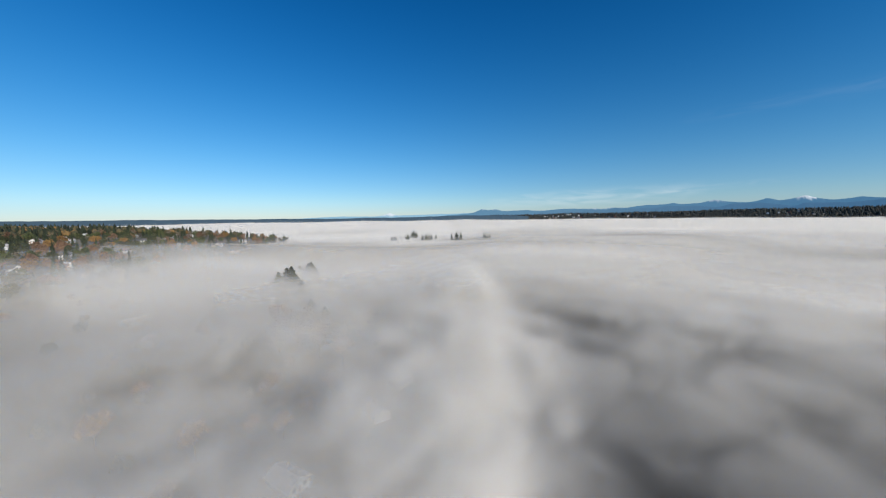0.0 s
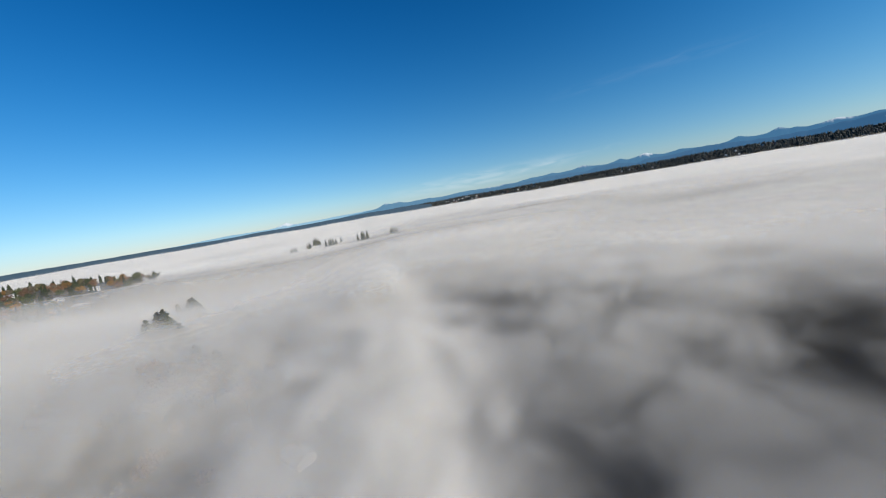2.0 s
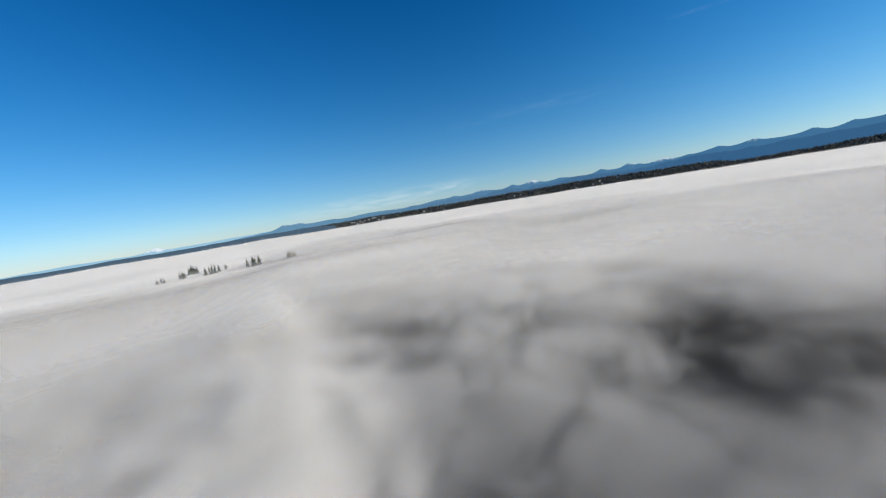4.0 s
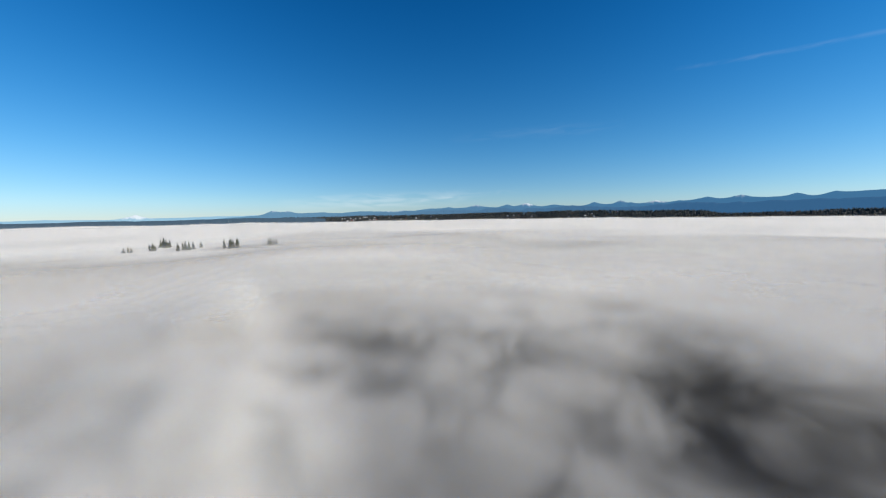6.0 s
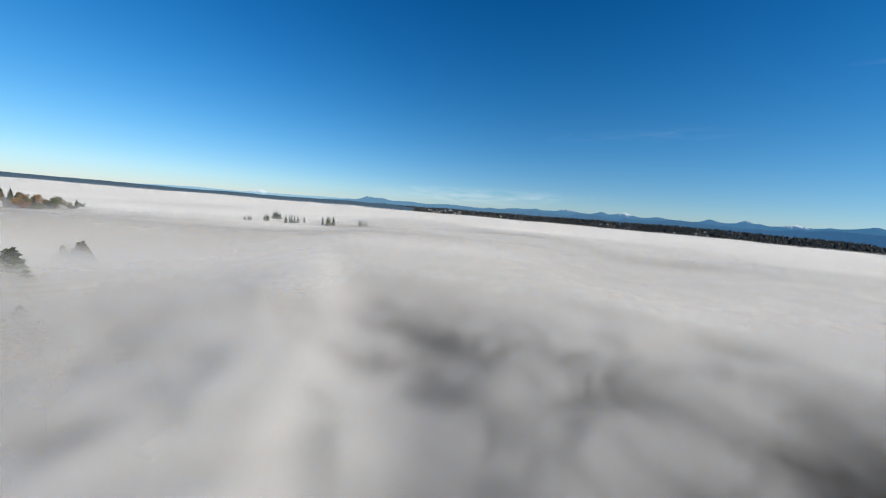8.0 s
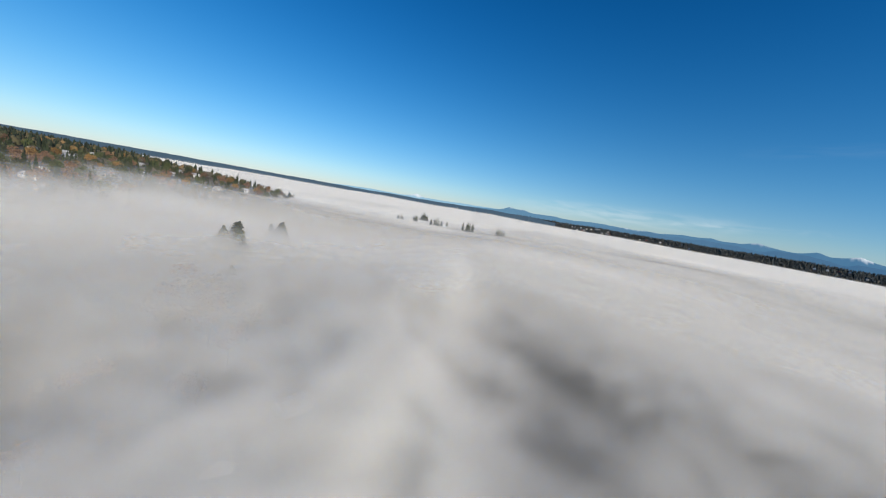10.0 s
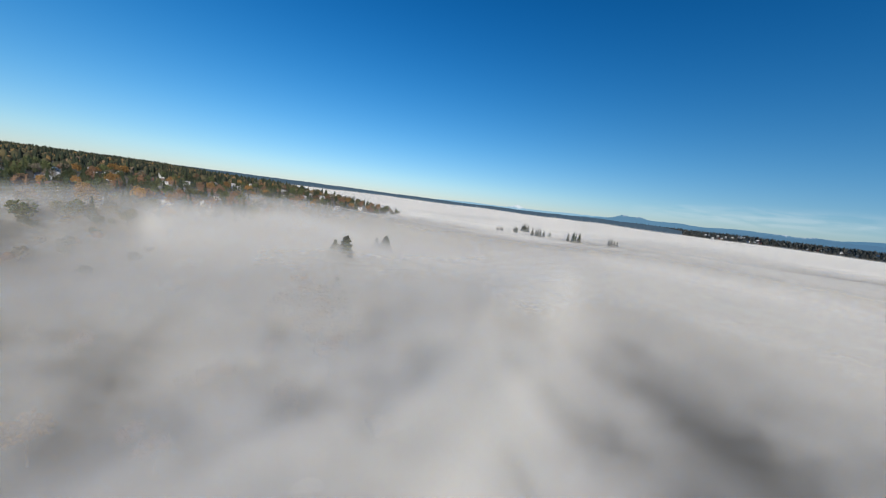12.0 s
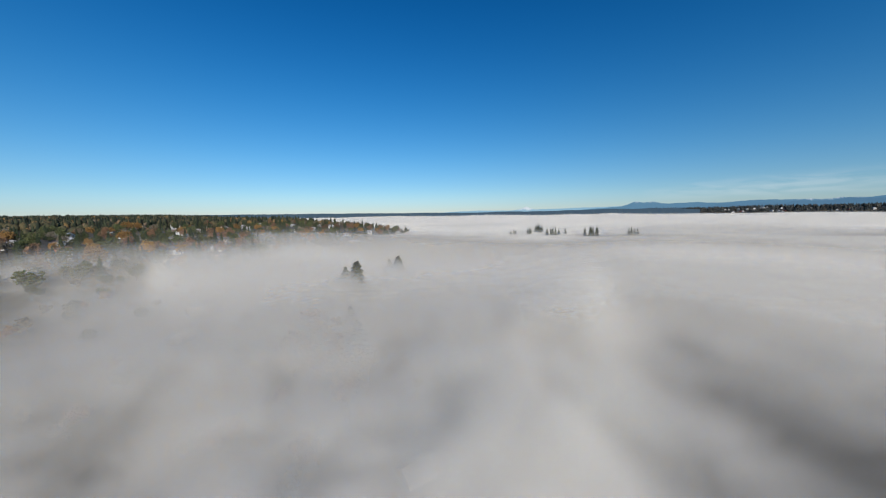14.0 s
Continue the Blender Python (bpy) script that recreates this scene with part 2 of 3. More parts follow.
def land(x, y):
    """Height of the ground; the lake's level is 0."""
    x, y = np.asarray(x, float), np.asarray(y, float)
    west = 12 + 14 * fbm(x * 0, y, 160, 2, 5) - x                  # how far west of the shore
    rise = np.interp(west, [-40, 0, 30, 100, 200, 350, 450, 650, 1000, 2200, 5000], [-6, 0, 6, 14, 24, 36, 43, 50, 55, 66, 60])
    north_end = 1 - step(640, 860, y + 0.32 * (x + 400) + 30 * fbm(x, y, 200, 2, 8))
    z = np.where(west > 0, rise * north_end - 6 * (1 - north_end), rise)
    z = z + 3 * fbm(x, y, 180, 3, 2) * step(30, 200, west) * north_end
    isle = 20 * np.exp(-(((x - 10) / 150) ** 2 + ((y - 640) / 70) ** 2)) - 6
    z = np.maximum(z, isle)
    r, az = np.hypot(x, y - 35), np.degrees(np.arctan2(x, y - 35))
    crest = np.interp(az, [-180, -75, -45, -10, 2, 9, 20, 36, 45, 58, 66, 70, 72.5, 77, 82, 100, 180], [20, 20, 20, 24, 44, 66, 82, 88, 98, 100, 90, 78, 54, 58, 68, 72, 20])
    far = -6 + (crest + 6 + 6 * fbm(x, y, 300, 3, 4)) * step(3150, 3800, r)
    return np.maximum(z, far)


def sheet(name, height, mat, rings, spokes, centre=(12, 35), density=None, tear=None):
    """A round sheet about the centre: rings at the given radii."""
    ang = np.linspace(0, 2 * math.pi, spokes, endpoint=False) if isinstance(spokes, int) else spokes
    spokes = len(ang)
    x = np.concatenate([[centre[0]], (centre[0] + np.outer(rings, np.sin(ang))).ravel()])
    y = np.concatenate([[centre[1]], (centre[1] + np.outer(rings, np.cos(ang))).ravel()])
    z = height(x, y)
    n, s = len(rings), spokes
    i, j = np.meshgrid(np.arange(n - 1), np.arange(s), indexing="ij")
    k = (j + 1) % s
    quads = np.stack([1 + i * s + j, 1 + i * s + k, 1 + (i + 1) * s + k, 1 + (i + 1) * s + j], -1).reshape(-1, 4)[:, ::-1]
    tris = np.stack([np.zeros(s, int), 1 + (np.arange(s) + 1) % s, 1 + np.arange(s)], -1)[:, ::-1]
    me = bpy.data.meshes.new(name)
    verts = np.stack([x, y, z], -1)
    me.from_pydata(verts.tolist(), [], quads.tolist() + tris.tolist())
    me.shade_smooth()
    me.materials.append(mat)
    if density is not None:
        for key, value in (("veil", density), ("tear", tear)):
            me.attributes.new(key, "FLOAT", "POINT").data.foreach_set("value", np.maximum(value(x, y), 0).astype(np.float32))
    return new(name, me)


ground_rings = np.concatenate([np.linspace(8, 400, 50), np.geomspace(412, 4900, 80)])
ground = tagged(sheet("ground", land, GROUND, ground_rings, 300), "dark autumn ground of a wooded shore, sloping to a lake", "ground", kind="structure")
water = tagged(sheet("water", lambda x, y: 0 * x, WATER, np.geomspace(20, 4900, 30), 72), "dark still lake water under the fog", "water", kind="structure")


# ---- fog ----
def thin_spots(x, y):
    """Where the fog over the lake has torn open, 0 to 1."""
    u, v = x + 13 * fbm(x, y, 34, 5, 21), y + 10 * fbm(x, y, 34, 5, 22)
    s = 1.0 * bump_at(u, v, 112, 62, 16, 9) + 0.75 * bump_at(u, v, 155, 108, 20, 11) + 0.6 * bump_at(u, v, 138, 78, 26, 11)
    s = s + 0.75 * bump_at(u, v, 31, 43, 9, 8) + 0.55 * bump_at(u, v, 92, 44, 14, 9)
    return np.clip(s, 0, 1)


def around(x, y):
    return np.hypot(x - 12, y - 35)


def fogbow_bank(y):
    """The line, running north along the water's edge, where heaped fog imitates the fogbow."""
    return np.interp(y, [30, 50, 84, 110, 150, 260, 500], [1, 4, 12, 18, 18, 20, 20])


def east_of_fogbow(x, y):
    off = x - fogbow_bank(y) + 3.0 * fbm(x, y, 30, 3, 37)
    return step(-6, 36, off)


def on_slope(x, y):
    """The hillside on which the bank piles up."""
    up = land(x, y)
    return step(10, 28, up) * (1 - step(46, 58, up)) * (1 - step(1500, 2400, around(x, y))) * (1 - 0.8 * step(420, 620, y))


def fog_base(x, y):
    """The level about which the bank's top heaves."""
    r = around(x, y)
    return 36.5 + 3.0 * step(220, 600, r) + 3.5 * step(700, 3200, r) + 6 * fbm(x, y, 420, 3, 19) * step(1400, 2900, r) + 1.8 * fbm(x, y, 260, 2, 11) * (1 - step(500, 1300, r)) + 5 * on_slope(x, y) + 5 * bump_at(x, y, -230, 350, 120, 110) + 6 * bump_at(x, y, -265, 170, 55, 55) - 5 * bump_at(x, y, -118, 292, 50, 42)


def fog_top(x, y):
    r = around(x, y)
    near = 1 - step(60, 260, r)
    top = 1.6 * fbm(x, y, 190, 1, 17) * (1 - step(400, 1200, r)) + 3.4 * fbm(x + 14 * fbm(x, y, 60, 2, 15), y, 60, 3, 12) * near
    # heaped higher along the line that stands in for the fogbow
    bank = x - fogbow_bank(y)
    top = top + 2.5 * np.exp(-(bank / np.where(bank < 0, 26, 9)) ** 2) * (1 - step(160, 330, r))
    return top + on_slope(x, y) * 5 * fbm(x, y, 110, 4, 18) - 4 * thin_spots(x, y)


def fog_amount(x, y):
    """How much of what lies below the fog takes away."""
    r = around(x, y)
    u, v = x + 16 * fbm(x, y, 70, 3, 35), y + 16 * fbm(x, y, 70, 3, 36)
    far = step(70, 330, r)
    east = east_of_fogbow(x, y)
    lake = 0.17 + 0.25 * bump_at(x, y, 40, 105, 30, 42) + 2.4 * step(85, 300, r) + 0.45 * step(95, 150, y - 0.1 * x) * step(90, 190, r)
    shore = 0.88 + 1.5 * far - 0.28 * step(40, 120, -x) * (1 - far)
    # thicker fog along this line gives the fogbow's brightness
    bank = x - fogbow_bank(y)
    ridge = 0.85 * np.exp(-(bank / np.where(bank < 0, 28, 19)) ** 2) * (1 - step(150, 330, r))
    d = (shore + (lake - shore) * east + ridge) * (1 + 0.25 * fbm(u, v, 80, 3, 31) * (1 - step(120, 300, r)) + 0.35 * fbm(x, y, 240, 1, 32) * step(120, 300, r) * (1 - step(600, 1500, r)))
    d = d * (1 - on_slope(x, y) * 0.85 * step(-0.25, 0.6, fbm(u, v, 80, 4, 33)))
    return np.clip(d * (1 - 0.62 * thin_spots(x, y)), 0.03, 6)


def fog_tear(x, y):
    """How far the bank is broken into puffs."""
    r = around(x, y)
    return np.clip((0.5 + 0.36 * step(30, 95, x - fogbow_bank(y))) * (1 - 0.9 * step(80, 190, r)), 0.04, 1)


def heave(x, y):
    """The long swell of the bank's top out over the lake."""
    r = around(x, y)
    return 1.6 * fbm(x, y, 190, 1, 17) * (1 - step(400, 1200, r)) + 2.4 * fbm(x, y, 150, 1, 61) * (1 - step(350, 1000, r)) + 3 * on_slope(x, y) * fbm(x, y, 130, 2, 18)


def fog_depth(x, y):
    """The bank is shallow over the near water and deepens outward."""
    r = around(x, y)
    return 0.24 + 0.24 * (1 - east_of_fogbow(x, y)) + 0.6 * step(90, 260, r)


fog_spokes = np.radians(np.concatenate([np.arange(-88, 96, 0.75), np.arange(96, 272, 5.5)]))
near_rings = np.concatenate([np.linspace(6, 260, 86), np.geomspace(264, 900, 50)])
fog_rings = np.concatenate([near_rings, np.geomspace(930, 4850, 50)])
fog = tagged(new("fog"), "pale grey bank of fog lying over lake and shore", "fog", kind="stuff")
LAYERS, GAP = 15, 1.9
for k in range(LAYERS):
    level = 10.0 - GAP * k
    wide = k < 7

    def height(x, y):
        return fog_base(x, y) + level * fog_depth(x, y) + heave(x, y) * step(60, 200, around(x, y))

    def veil(x, y):
        r = around(x, y)
        top = fog_top(x, y) - heave(x, y) * step(60, 200, r)
        soft = 4.0 + 5.0 * step(150, 500, r) + 6.0 * on_slope(x, y)
        above = level * fog_depth(x, y) - top
        thick = step(-0.15, 1.0, 0.35 - above / soft) + (0.05 + 0.22 * step(90, 200, r) + 0.55 * bump_at(x, y, -85, 200, 75, 75)) * np.exp(-np.maximum(above, 0) / 5.0)
        out = 1 - 0.45 * step(300, 900, r) * (1 - on_slope(x, y))
        return thick * out * fog_amount(x, y) / 8.5 * (1 - (0 if wide else 1) * step(650, 880, r))

    sheet("fog_layer", height, FOG, fog_rings if wide else near_rings, fog_spokes, density=veil, tear=fog_tear).parent = fog


# the dense body of the bank out over the lake, into which nothing is seen
def body_height(x, y):
    return fog_base(x, y) - 2.35 * fog_depth(x, y) + heave(x, y) * step(60, 200, around(x, y))


def body_veil(x, y):
    deep = step(0, 12, body_height(x, y) - land(x, y))
    edge = around(x, y) + 60 * fbm(x, y, 160, 2, 62)
    swell = np.clip(0.6 + 0.6 * fbm(x, y, 280, 1, 63), 0.15, 1.2)
    swell = swell + (0.9 - swell) * step(500, 1500, around(x, y))
    return 4 * swell * (deep * step(170, 800, edge) * (1 - 0.8 * on_slope(x, y)) * (1 - thin_spots(x, y))) ** 1.3


sheet("fog_body", body_height, FOG, fog_rings, fog_spokes, density=body_veil, tear=lambda x, y: 0.15 + 0 * x).parent = fog


# ---- building blocks ----
def part(name, bm, mat, parent, label=""):
    me = bpy.data.meshes.new(name)
    bm.to_mesh(me)
    bm.free()
    me.materials.append(mat)
    ob = new(name, me)
    ob.parent = parent
    if label:
        ob["label"] = label
    return ob


def raw_mesh(name, verts, faces, mat, smooth=False):
    me = bpy.data.meshes.new(name)
    me.from_pydata(verts, [], faces)
    if smooth:
        me.shade_smooth()
    me.materials.append(mat)
    return me


def ground_at(x, y):
    return float(land(np.array([x]), np.array([y]))[0])


def tube(bm, a, b, ra, rb, sides=6):
    """A tapered round bar from a to b."""
    a, b = Vector(a), Vector(b)
    q = (b - a).to_track_quat("Z", "Y")
    rows = []
    for p, r in ((a, ra), (b, rb)):
        rows.append([bm.verts.new(p + q @ Vector((r * math.cos(t), r * math.sin(t), 0))) for t in np.arange(sides) * 2 * math.pi / sides])
    for i in range(sides):
        j = (i + 1) % sides
        bm.faces.new((rows[0][i], rows[0][j], rows[1][j], rows[1][i]))
    bm.faces.new(rows[1])


def box(bm, x0, y0, z0, x1, y1, z1):
    v = [bm.verts.new((x, y, z)) for z in (z0, z1) for x, y in ((x0, y0), (x1, y0), (x1, y1), (x0, y1))]
    for f in ((3, 2, 1, 0), (4, 5, 6, 7), (0, 1, 5, 4), (1, 2, 6, 5), (2, 3, 7, 6), (3, 0, 4, 7)):
        bm.faces.new([v[i] for i in f])


def clump(bm, centre, r, rng):
    """A small ragged tuft of leaves with eight faces."""
    c = Vector(centre)
    pts = []
    for d in ((1, 0, 0), (0, 1, 0), (-1, 0, 0), (0, -1, 0), (0, 0, 1), (0, 0, -1)):
        k = r * rng.uniform(0.6, 1.35)
        pts.append(bm.verts.new(c + Vector((d[0] * k + rng.uniform(-.2, .2) * r, d[1] * k + rng.uniform(-.2, .2) * r, d[2] * k * 0.75))))
    for i in range(4):
        j = (i + 1) % 4
        bm.faces.new((pts[i], pts[j], pts[4]))
        bm.faces.new((pts[j], pts[i], pts[5]))


# ---- trees ----
def fir_tree(height, spread, seed, label, group, full=0.12, ragged=0.35):
    """A conifer: straight tapered trunk, whorls of drooping boughs."""
    rng = random.Random(seed)
    ob = tagged(new("fir_tree"), label, "tree", group)
    bm = bmesh.new()
    tube(bm, (0, 0, -1.0), (0, 0, height * 0.55), height * 0.016, height * 0.010)
    tube(bm, (0, 0, height * 0.55), (0, 0, height * 0.99), height * 0.010, 0.03)
    part("trunk", bm, BARK, ob)
    bm = bmesh.new()
    z, turn = height * full, 0.0
    while z < height * 0.985:
        k = (z / height - full) / (1 - full)
        reach = spread * (1 - k) ** 0.85 * (0.55 + 0.45 * min(1, k * 6)) + 0.25
        n = 9 if k < 0.6 else 6
        gone = rng.random() < 0.12
        for i in range(n):
            if gone and i % 2:
                continue
            t = turn + i * 2 * math.pi / n + rng.uniform(-.25, .25)
            far = reach * rng.uniform(1 - ragged, 1 + ragged * 0.6)
            drop = far * rng.uniform(0.10, 0.42)
            wide = far * rng.uniform(0.22, 0.38)
            up = rng.uniform(0, 0.03) * height
            d, s = Vector((math.cos(t), math.sin(t), 0)), Vector((-math.sin(t), math.cos(t), 0))
            root = bm.verts.new(Vector((0, 0, z + up + 0.12 * far)))
            mid_l = bm.verts.new(d * far * 0.55 + s * wide + Vector((0, 0, z + up - drop * 0.75)))
            mid_r = bm.verts.new(d * far * 0.5 - s * wide + Vector((0, 0, z + up - drop * 0.7)))
            ridge = bm.verts.new(d * far * 0.6 + Vector((0, 0, z + up - drop * 0.15)))
            tip = bm.verts.new(d * far + Vector((0, 0, z + up - drop)))
            under = bm.verts.new(d * far * 0.3 + Vector((0, 0, z + up - 0.5 * far - 0.3)))
            for f in ((root, mid_l, ridge), (root, ridge, mid_r), (ridge, mid_l, tip), (ridge, tip, mid_r), (under, mid_l, root), (under, root, mid_r), (under, tip, mid_l), (under, mid_r, tip)):
                bm.faces.new(f)
        turn += 0.7
        z += height * rng.uniform(0.030, 0.048) * (1.15 - 0.55 * k)
    part("crown", bm, FIR, ob)
    return ob


def leafy_tree(height, spread, seed, mat, label, group, tufts=230, bare=0.0):
    """A broad-leaved tree: trunk, limbs and an uneven crown of many tufts."""
    rng = random.Random(seed)
    ob = tagged(new("broadleaf_tree"), label, "tree", group)
    bm = bmesh.new()
    tube(bm, (0, 0, -1.0), (0, 0, height * 0.4), height * 0.022, height * 0.015)
    lobes = []
    for i in range(7):
        t = i * 2.4 + rng.uniform(-.4, .4)
        o = spread * rng.uniform(0.25, 0.62) if i else 0
        tip = Vector((math.cos(t) * o, math.sin(t) * o, height * rng.uniform(0.45, 0.78)))
        lobes.append((tip, spread * rng.uniform(0.42, 0.62)))
        tube(bm, (0, 0, height * 0.3), tip, height * 0.010, height * 0.003, 5)
        for _ in range(3):
            off = Vector([rng.gauss(0, 0.4) for _ in range(3)]) * spread * 0.6
            tube(bm, tip * 0.8 + Vector((0, 0, height * 0.08)), tip + off, height * 0.004, 0.02, 4)
    part("trunk", bm, BARK, ob)
    bm = bmesh.new()
    for _ in range(tufts):
        tip, r = rng.choice(lobes)
        d = Vector([rng.gauss(0, 1) for _ in range(3)]).normalized()
        if rng.random() < bare:
            continue
        clump(bm, tip + Vector((d.x * r, d.y * r, d.z * r * 1.1)) * rng.uniform(0.5, 1.05), spread * rng.uniform(0.08, 0.17), rng)
    part("crown", bm, mat, ob)
    return ob


# ---- houses ----
def house(wide, long, eaves, roof_high, wall_mat, roof_mat, label, storeys=1, flat=False, group="houses on the shore"):
    ob = tagged(new("house"), label, "house", group)
    w, d = wide / 2, long / 2
    bm = bmesh.new()
    box(bm, -w, -d, -3, w, d, eaves)
    if not flat:
        for y in (-d, d):
            a = [bm.verts.new(p) for p in ((-w, y, eaves), (w, y, eaves), (0, y, eaves + roof_high))]
            bm.faces.new(a if y < 0 else a[::-1])
    part("wall", bm, wall_mat, ob)
    bm = bmesh.new()
    if flat:
        box(bm, -w - .3, -d - .3, eaves + 0.004, w + .3, d + .3, eaves + 0.45)
    else:
        for s in (-1, 1):
            o, t = 0.6, 0.25
            k = roof_high / w
            p = [(0, eaves + roof_high + 0.02), (s * (w + o), eaves - o * k + 0.02)]
            v = [bm.verts.new((x, y, z + u)) for u in (0, t) for y in (-d - .5, d + .5) for x, z in p]
            for f in ((0, 1, 3, 2), (4, 6, 7, 5), (0, 4, 5, 1), (2, 3, 7, 6), (1, 5, 7, 3), (0, 2, 6, 4)):
                bm.faces.new([v[i] for i in f])
        bmesh.ops.recalc_face_normals(bm, faces=bm.faces)
    roof = part("roof", bm, roof_mat, ob)
    if not flat:
        bm = bmesh.new()
        box(bm, w * 0.35, d * 0.3, eaves + 0.2, w * 0.35 + 0.9, d * 0.3 + 0.9, eaves + roof_high + 1.0)
        part("chimney", bm, BROWN_ROOF, roof)
    for st in range(storeys):
        z = 1.0 + 2.9 * st
        for x, y, nx, ny in ((-w * .5, -d, 0, -1), (w * .5, -d, 0, -1), (w, -d * .5, 1, 0), (w, d * .4, 1, 0)):
            bm = bmesh.new()
            if ny:
                box(bm, x - .8, y - .06, z, x + .8, y + .05, z + 1.35)
            else:
                box(bm, x - .05, y - .8, z, x + .06, y + .8, z + 1.35)
            part("window", bm, GLASS, ob)
    bm = bmesh.new()
    box(bm, -0.5, -d - .07, 0, 0.5, -d + .05, 2.05)
    part("door", bm, BROWN_ROOF, ob)
    return ob


def settle(ob, x, y, turn=0.0, size=1.0, sink=0.0):
    ob.matrix_basis = pose(x, y, ground_at(x, y) - sink, 0, 0, turn) @ Matrix.Scale(size, 4)
    return ob


def settled_copy(ob, x, y, turn=0.0, size=1.0, sink=0.0):
    made = copy_thing(ob, Matrix())
    return settle(made, x, y, turn, size, sink)


# ---- trees standing out of the fog ----


def by_bearing(bearing, away):
    return math.sin(radians(bearing)) * away, math.cos(radians(bearing)) * away


ISLE = "firs standing out of the fog"
firs = [
    fir_tree(34, 7.0, 1, "tall dark green fir standing out of the fog", ISLE),
    fir_tree(34, 5.6, 2, "slender dark green fir with its foot in fog", ISLE, ragged=0.45),
    fir_tree(34, 8.4, 3, "broad old fir with ragged boughs in fog", ISLE, ragged=0.55),
]
rng = random.Random(7)
first = set()
# bearing, distance, height of the tip, kind
CLUMP = [
    (-8.6, 585, 42.5, 2), (-8.2, 590, 44.5, 1), (-7.9, 588, 42.5, 2),
    (-6.3, 600, 45.5, 1), (-5.95, 596, 47.5, 0), (-5.75, 598, 44.0, 1),
    (-5.3, 640, 48.0, 2), (-5.0, 645, 51.0, 2), (-4.75, 638, 49.0, 2), (-4.45, 650, 47.5, 2),
    (-3.5, 590, 46.5, 0), (-3.05, 600, 46.0, 1), (-2.75, 604, 48.0, 1), (-2.4, 600, 47.2, 1), (-2.0, 615, 44.5, 2), (-1.2, 640, 43.5, 2),
    (1.45, 610, 47.5, 1), (2.2, 600, 50.0, 0), (2.5, 604, 47.5, 1), (2.98, 602, 49.5, 0),
    (6.8, 605, 46.0, 2), (7.1, 600, 48.0, 1), (7.45, 606, 46.0, 1), (7.8, 612, 44.0, 2),
]
for bearing, away, tip, kind in CLUMP:
    x, y = by_bearing(bearing, away)
    size = (tip - ground_at(x, y)) / 34
    if kind not in first:
        first.add(kind)
        settle(firs[kind], x, y, rng.uniform(0, 360), size)
    else:
        settled_copy(firs[kind], x, y, rng.uniform(0, 360), size)
SHORE = "firs in the fog by the shore"
wide_fir = fir_tree(20, 8.0, 4, "broad grey-green fir half swallowed by fog near the shore", SHORE, ragged=0.6)
for i, (x, y, tip) in enumerate(((-101, 223, 44.0), (-106, 228, 42.5), (-97, 218, 41.0), (-110, 224, 40.0), (-115, 293, 38.0), (-119, 297, 36.5), (-111, 288, 35.5), (-107, 283, 34.0), (-90, 212, 37.0), (-128, 300, 34.0), (-60, 168, 31.0), (-71, 178, 32.5))):
    size = (tip - ground_at(x, y)) / 20
    if i:
        settled_copy(wide_fir, x, y, rng.uniform(0, 360), size)
    else:
        settle(wide_fir, x, y, 0, size)

# ---- wooded hill above the fog ----
HILL = "trees on the wooded hill"
hill_trees = [
    (fir_tree(24, 4.4, 11, "dark green fir on the wooded hill", HILL), 5),
    (fir_tree(27, 3.8, 12, "slender dark fir on the wooded hill", HILL, ragged=0.45), 4),
    (leafy_tree(17, 6.4, 13, GOLD, "golden autumn maple on the wooded hill", HILL), 2),
    (leafy_tree(16, 5.8, 14, RUST, "rust-brown autumn tree on the wooded hill", HILL), 2),
    (leafy_tree(15, 6.0, 15, GREEN, "olive green broad-leaved tree on the hill", HILL), 8),
    (leafy_tree(16, 5.6, 16, GREY_TWIGS, "grey half-bare tree on the wooded hill", HILL, bare=0.45), 2),
]
used = set()
bag = [i for i, (_, n) in enumerate(hill_trees) for _ in range(n)]
houses = [
    house(9, 13, 5.6, 3.0, WHITE_WALL, PALE_ROOF, "white two-storey house with a pale pitched roof", 2),
    house(10, 15, 3.2, 2.6, GREY_WALL, PALE_ROOF, "low grey house with a pale roof"),
    house(11, 12, 5.8, 2.8, WHITE_WALL, DARK_ROOF, "white house with a dark shingle roof", 2),
    house(10, 14, 3.2, 2.8, RED_WALL, BROWN_ROOF, "brick-red house with a brown shingle roof"),
    house(11, 30, 4.2, 0, RED_WALL, PALE_ROOF, "long low brick-red block with a flat pale roof", 1, flat=True),
]
placed_houses, used_house = [], set()


def put_house(kind, x, y, turn, size=1.0, label="", group=""):
    if kind in used_house:
        ob = settled_copy(houses[kind], x, y, turn, size)
    else:
        used_house.add(kind)
        ob = settle(houses[kind], x, y, turn, size)
    tagged(ob, label, "", group)
    placed_houses.append((x, y))
    return ob


rng = random.Random(21)
# houses in rows along the slope
for row in range(7):
    for i in range(11):
        x = -290 - row * 48 + rng.uniform(-14, 14)
        y = 95 + i * 46 + row * 14 + rng.uniform(-15, 15)
        if y > 640 or rng.random() < 0.22:
            continue
        put_house(rng.choice((0, 0, 1, 2, 1, 3)), x, y, rng.choice((0, 90, 20, -70)) + rng.uniform(-10, 10), rng.uniform(0.65, 0.9))
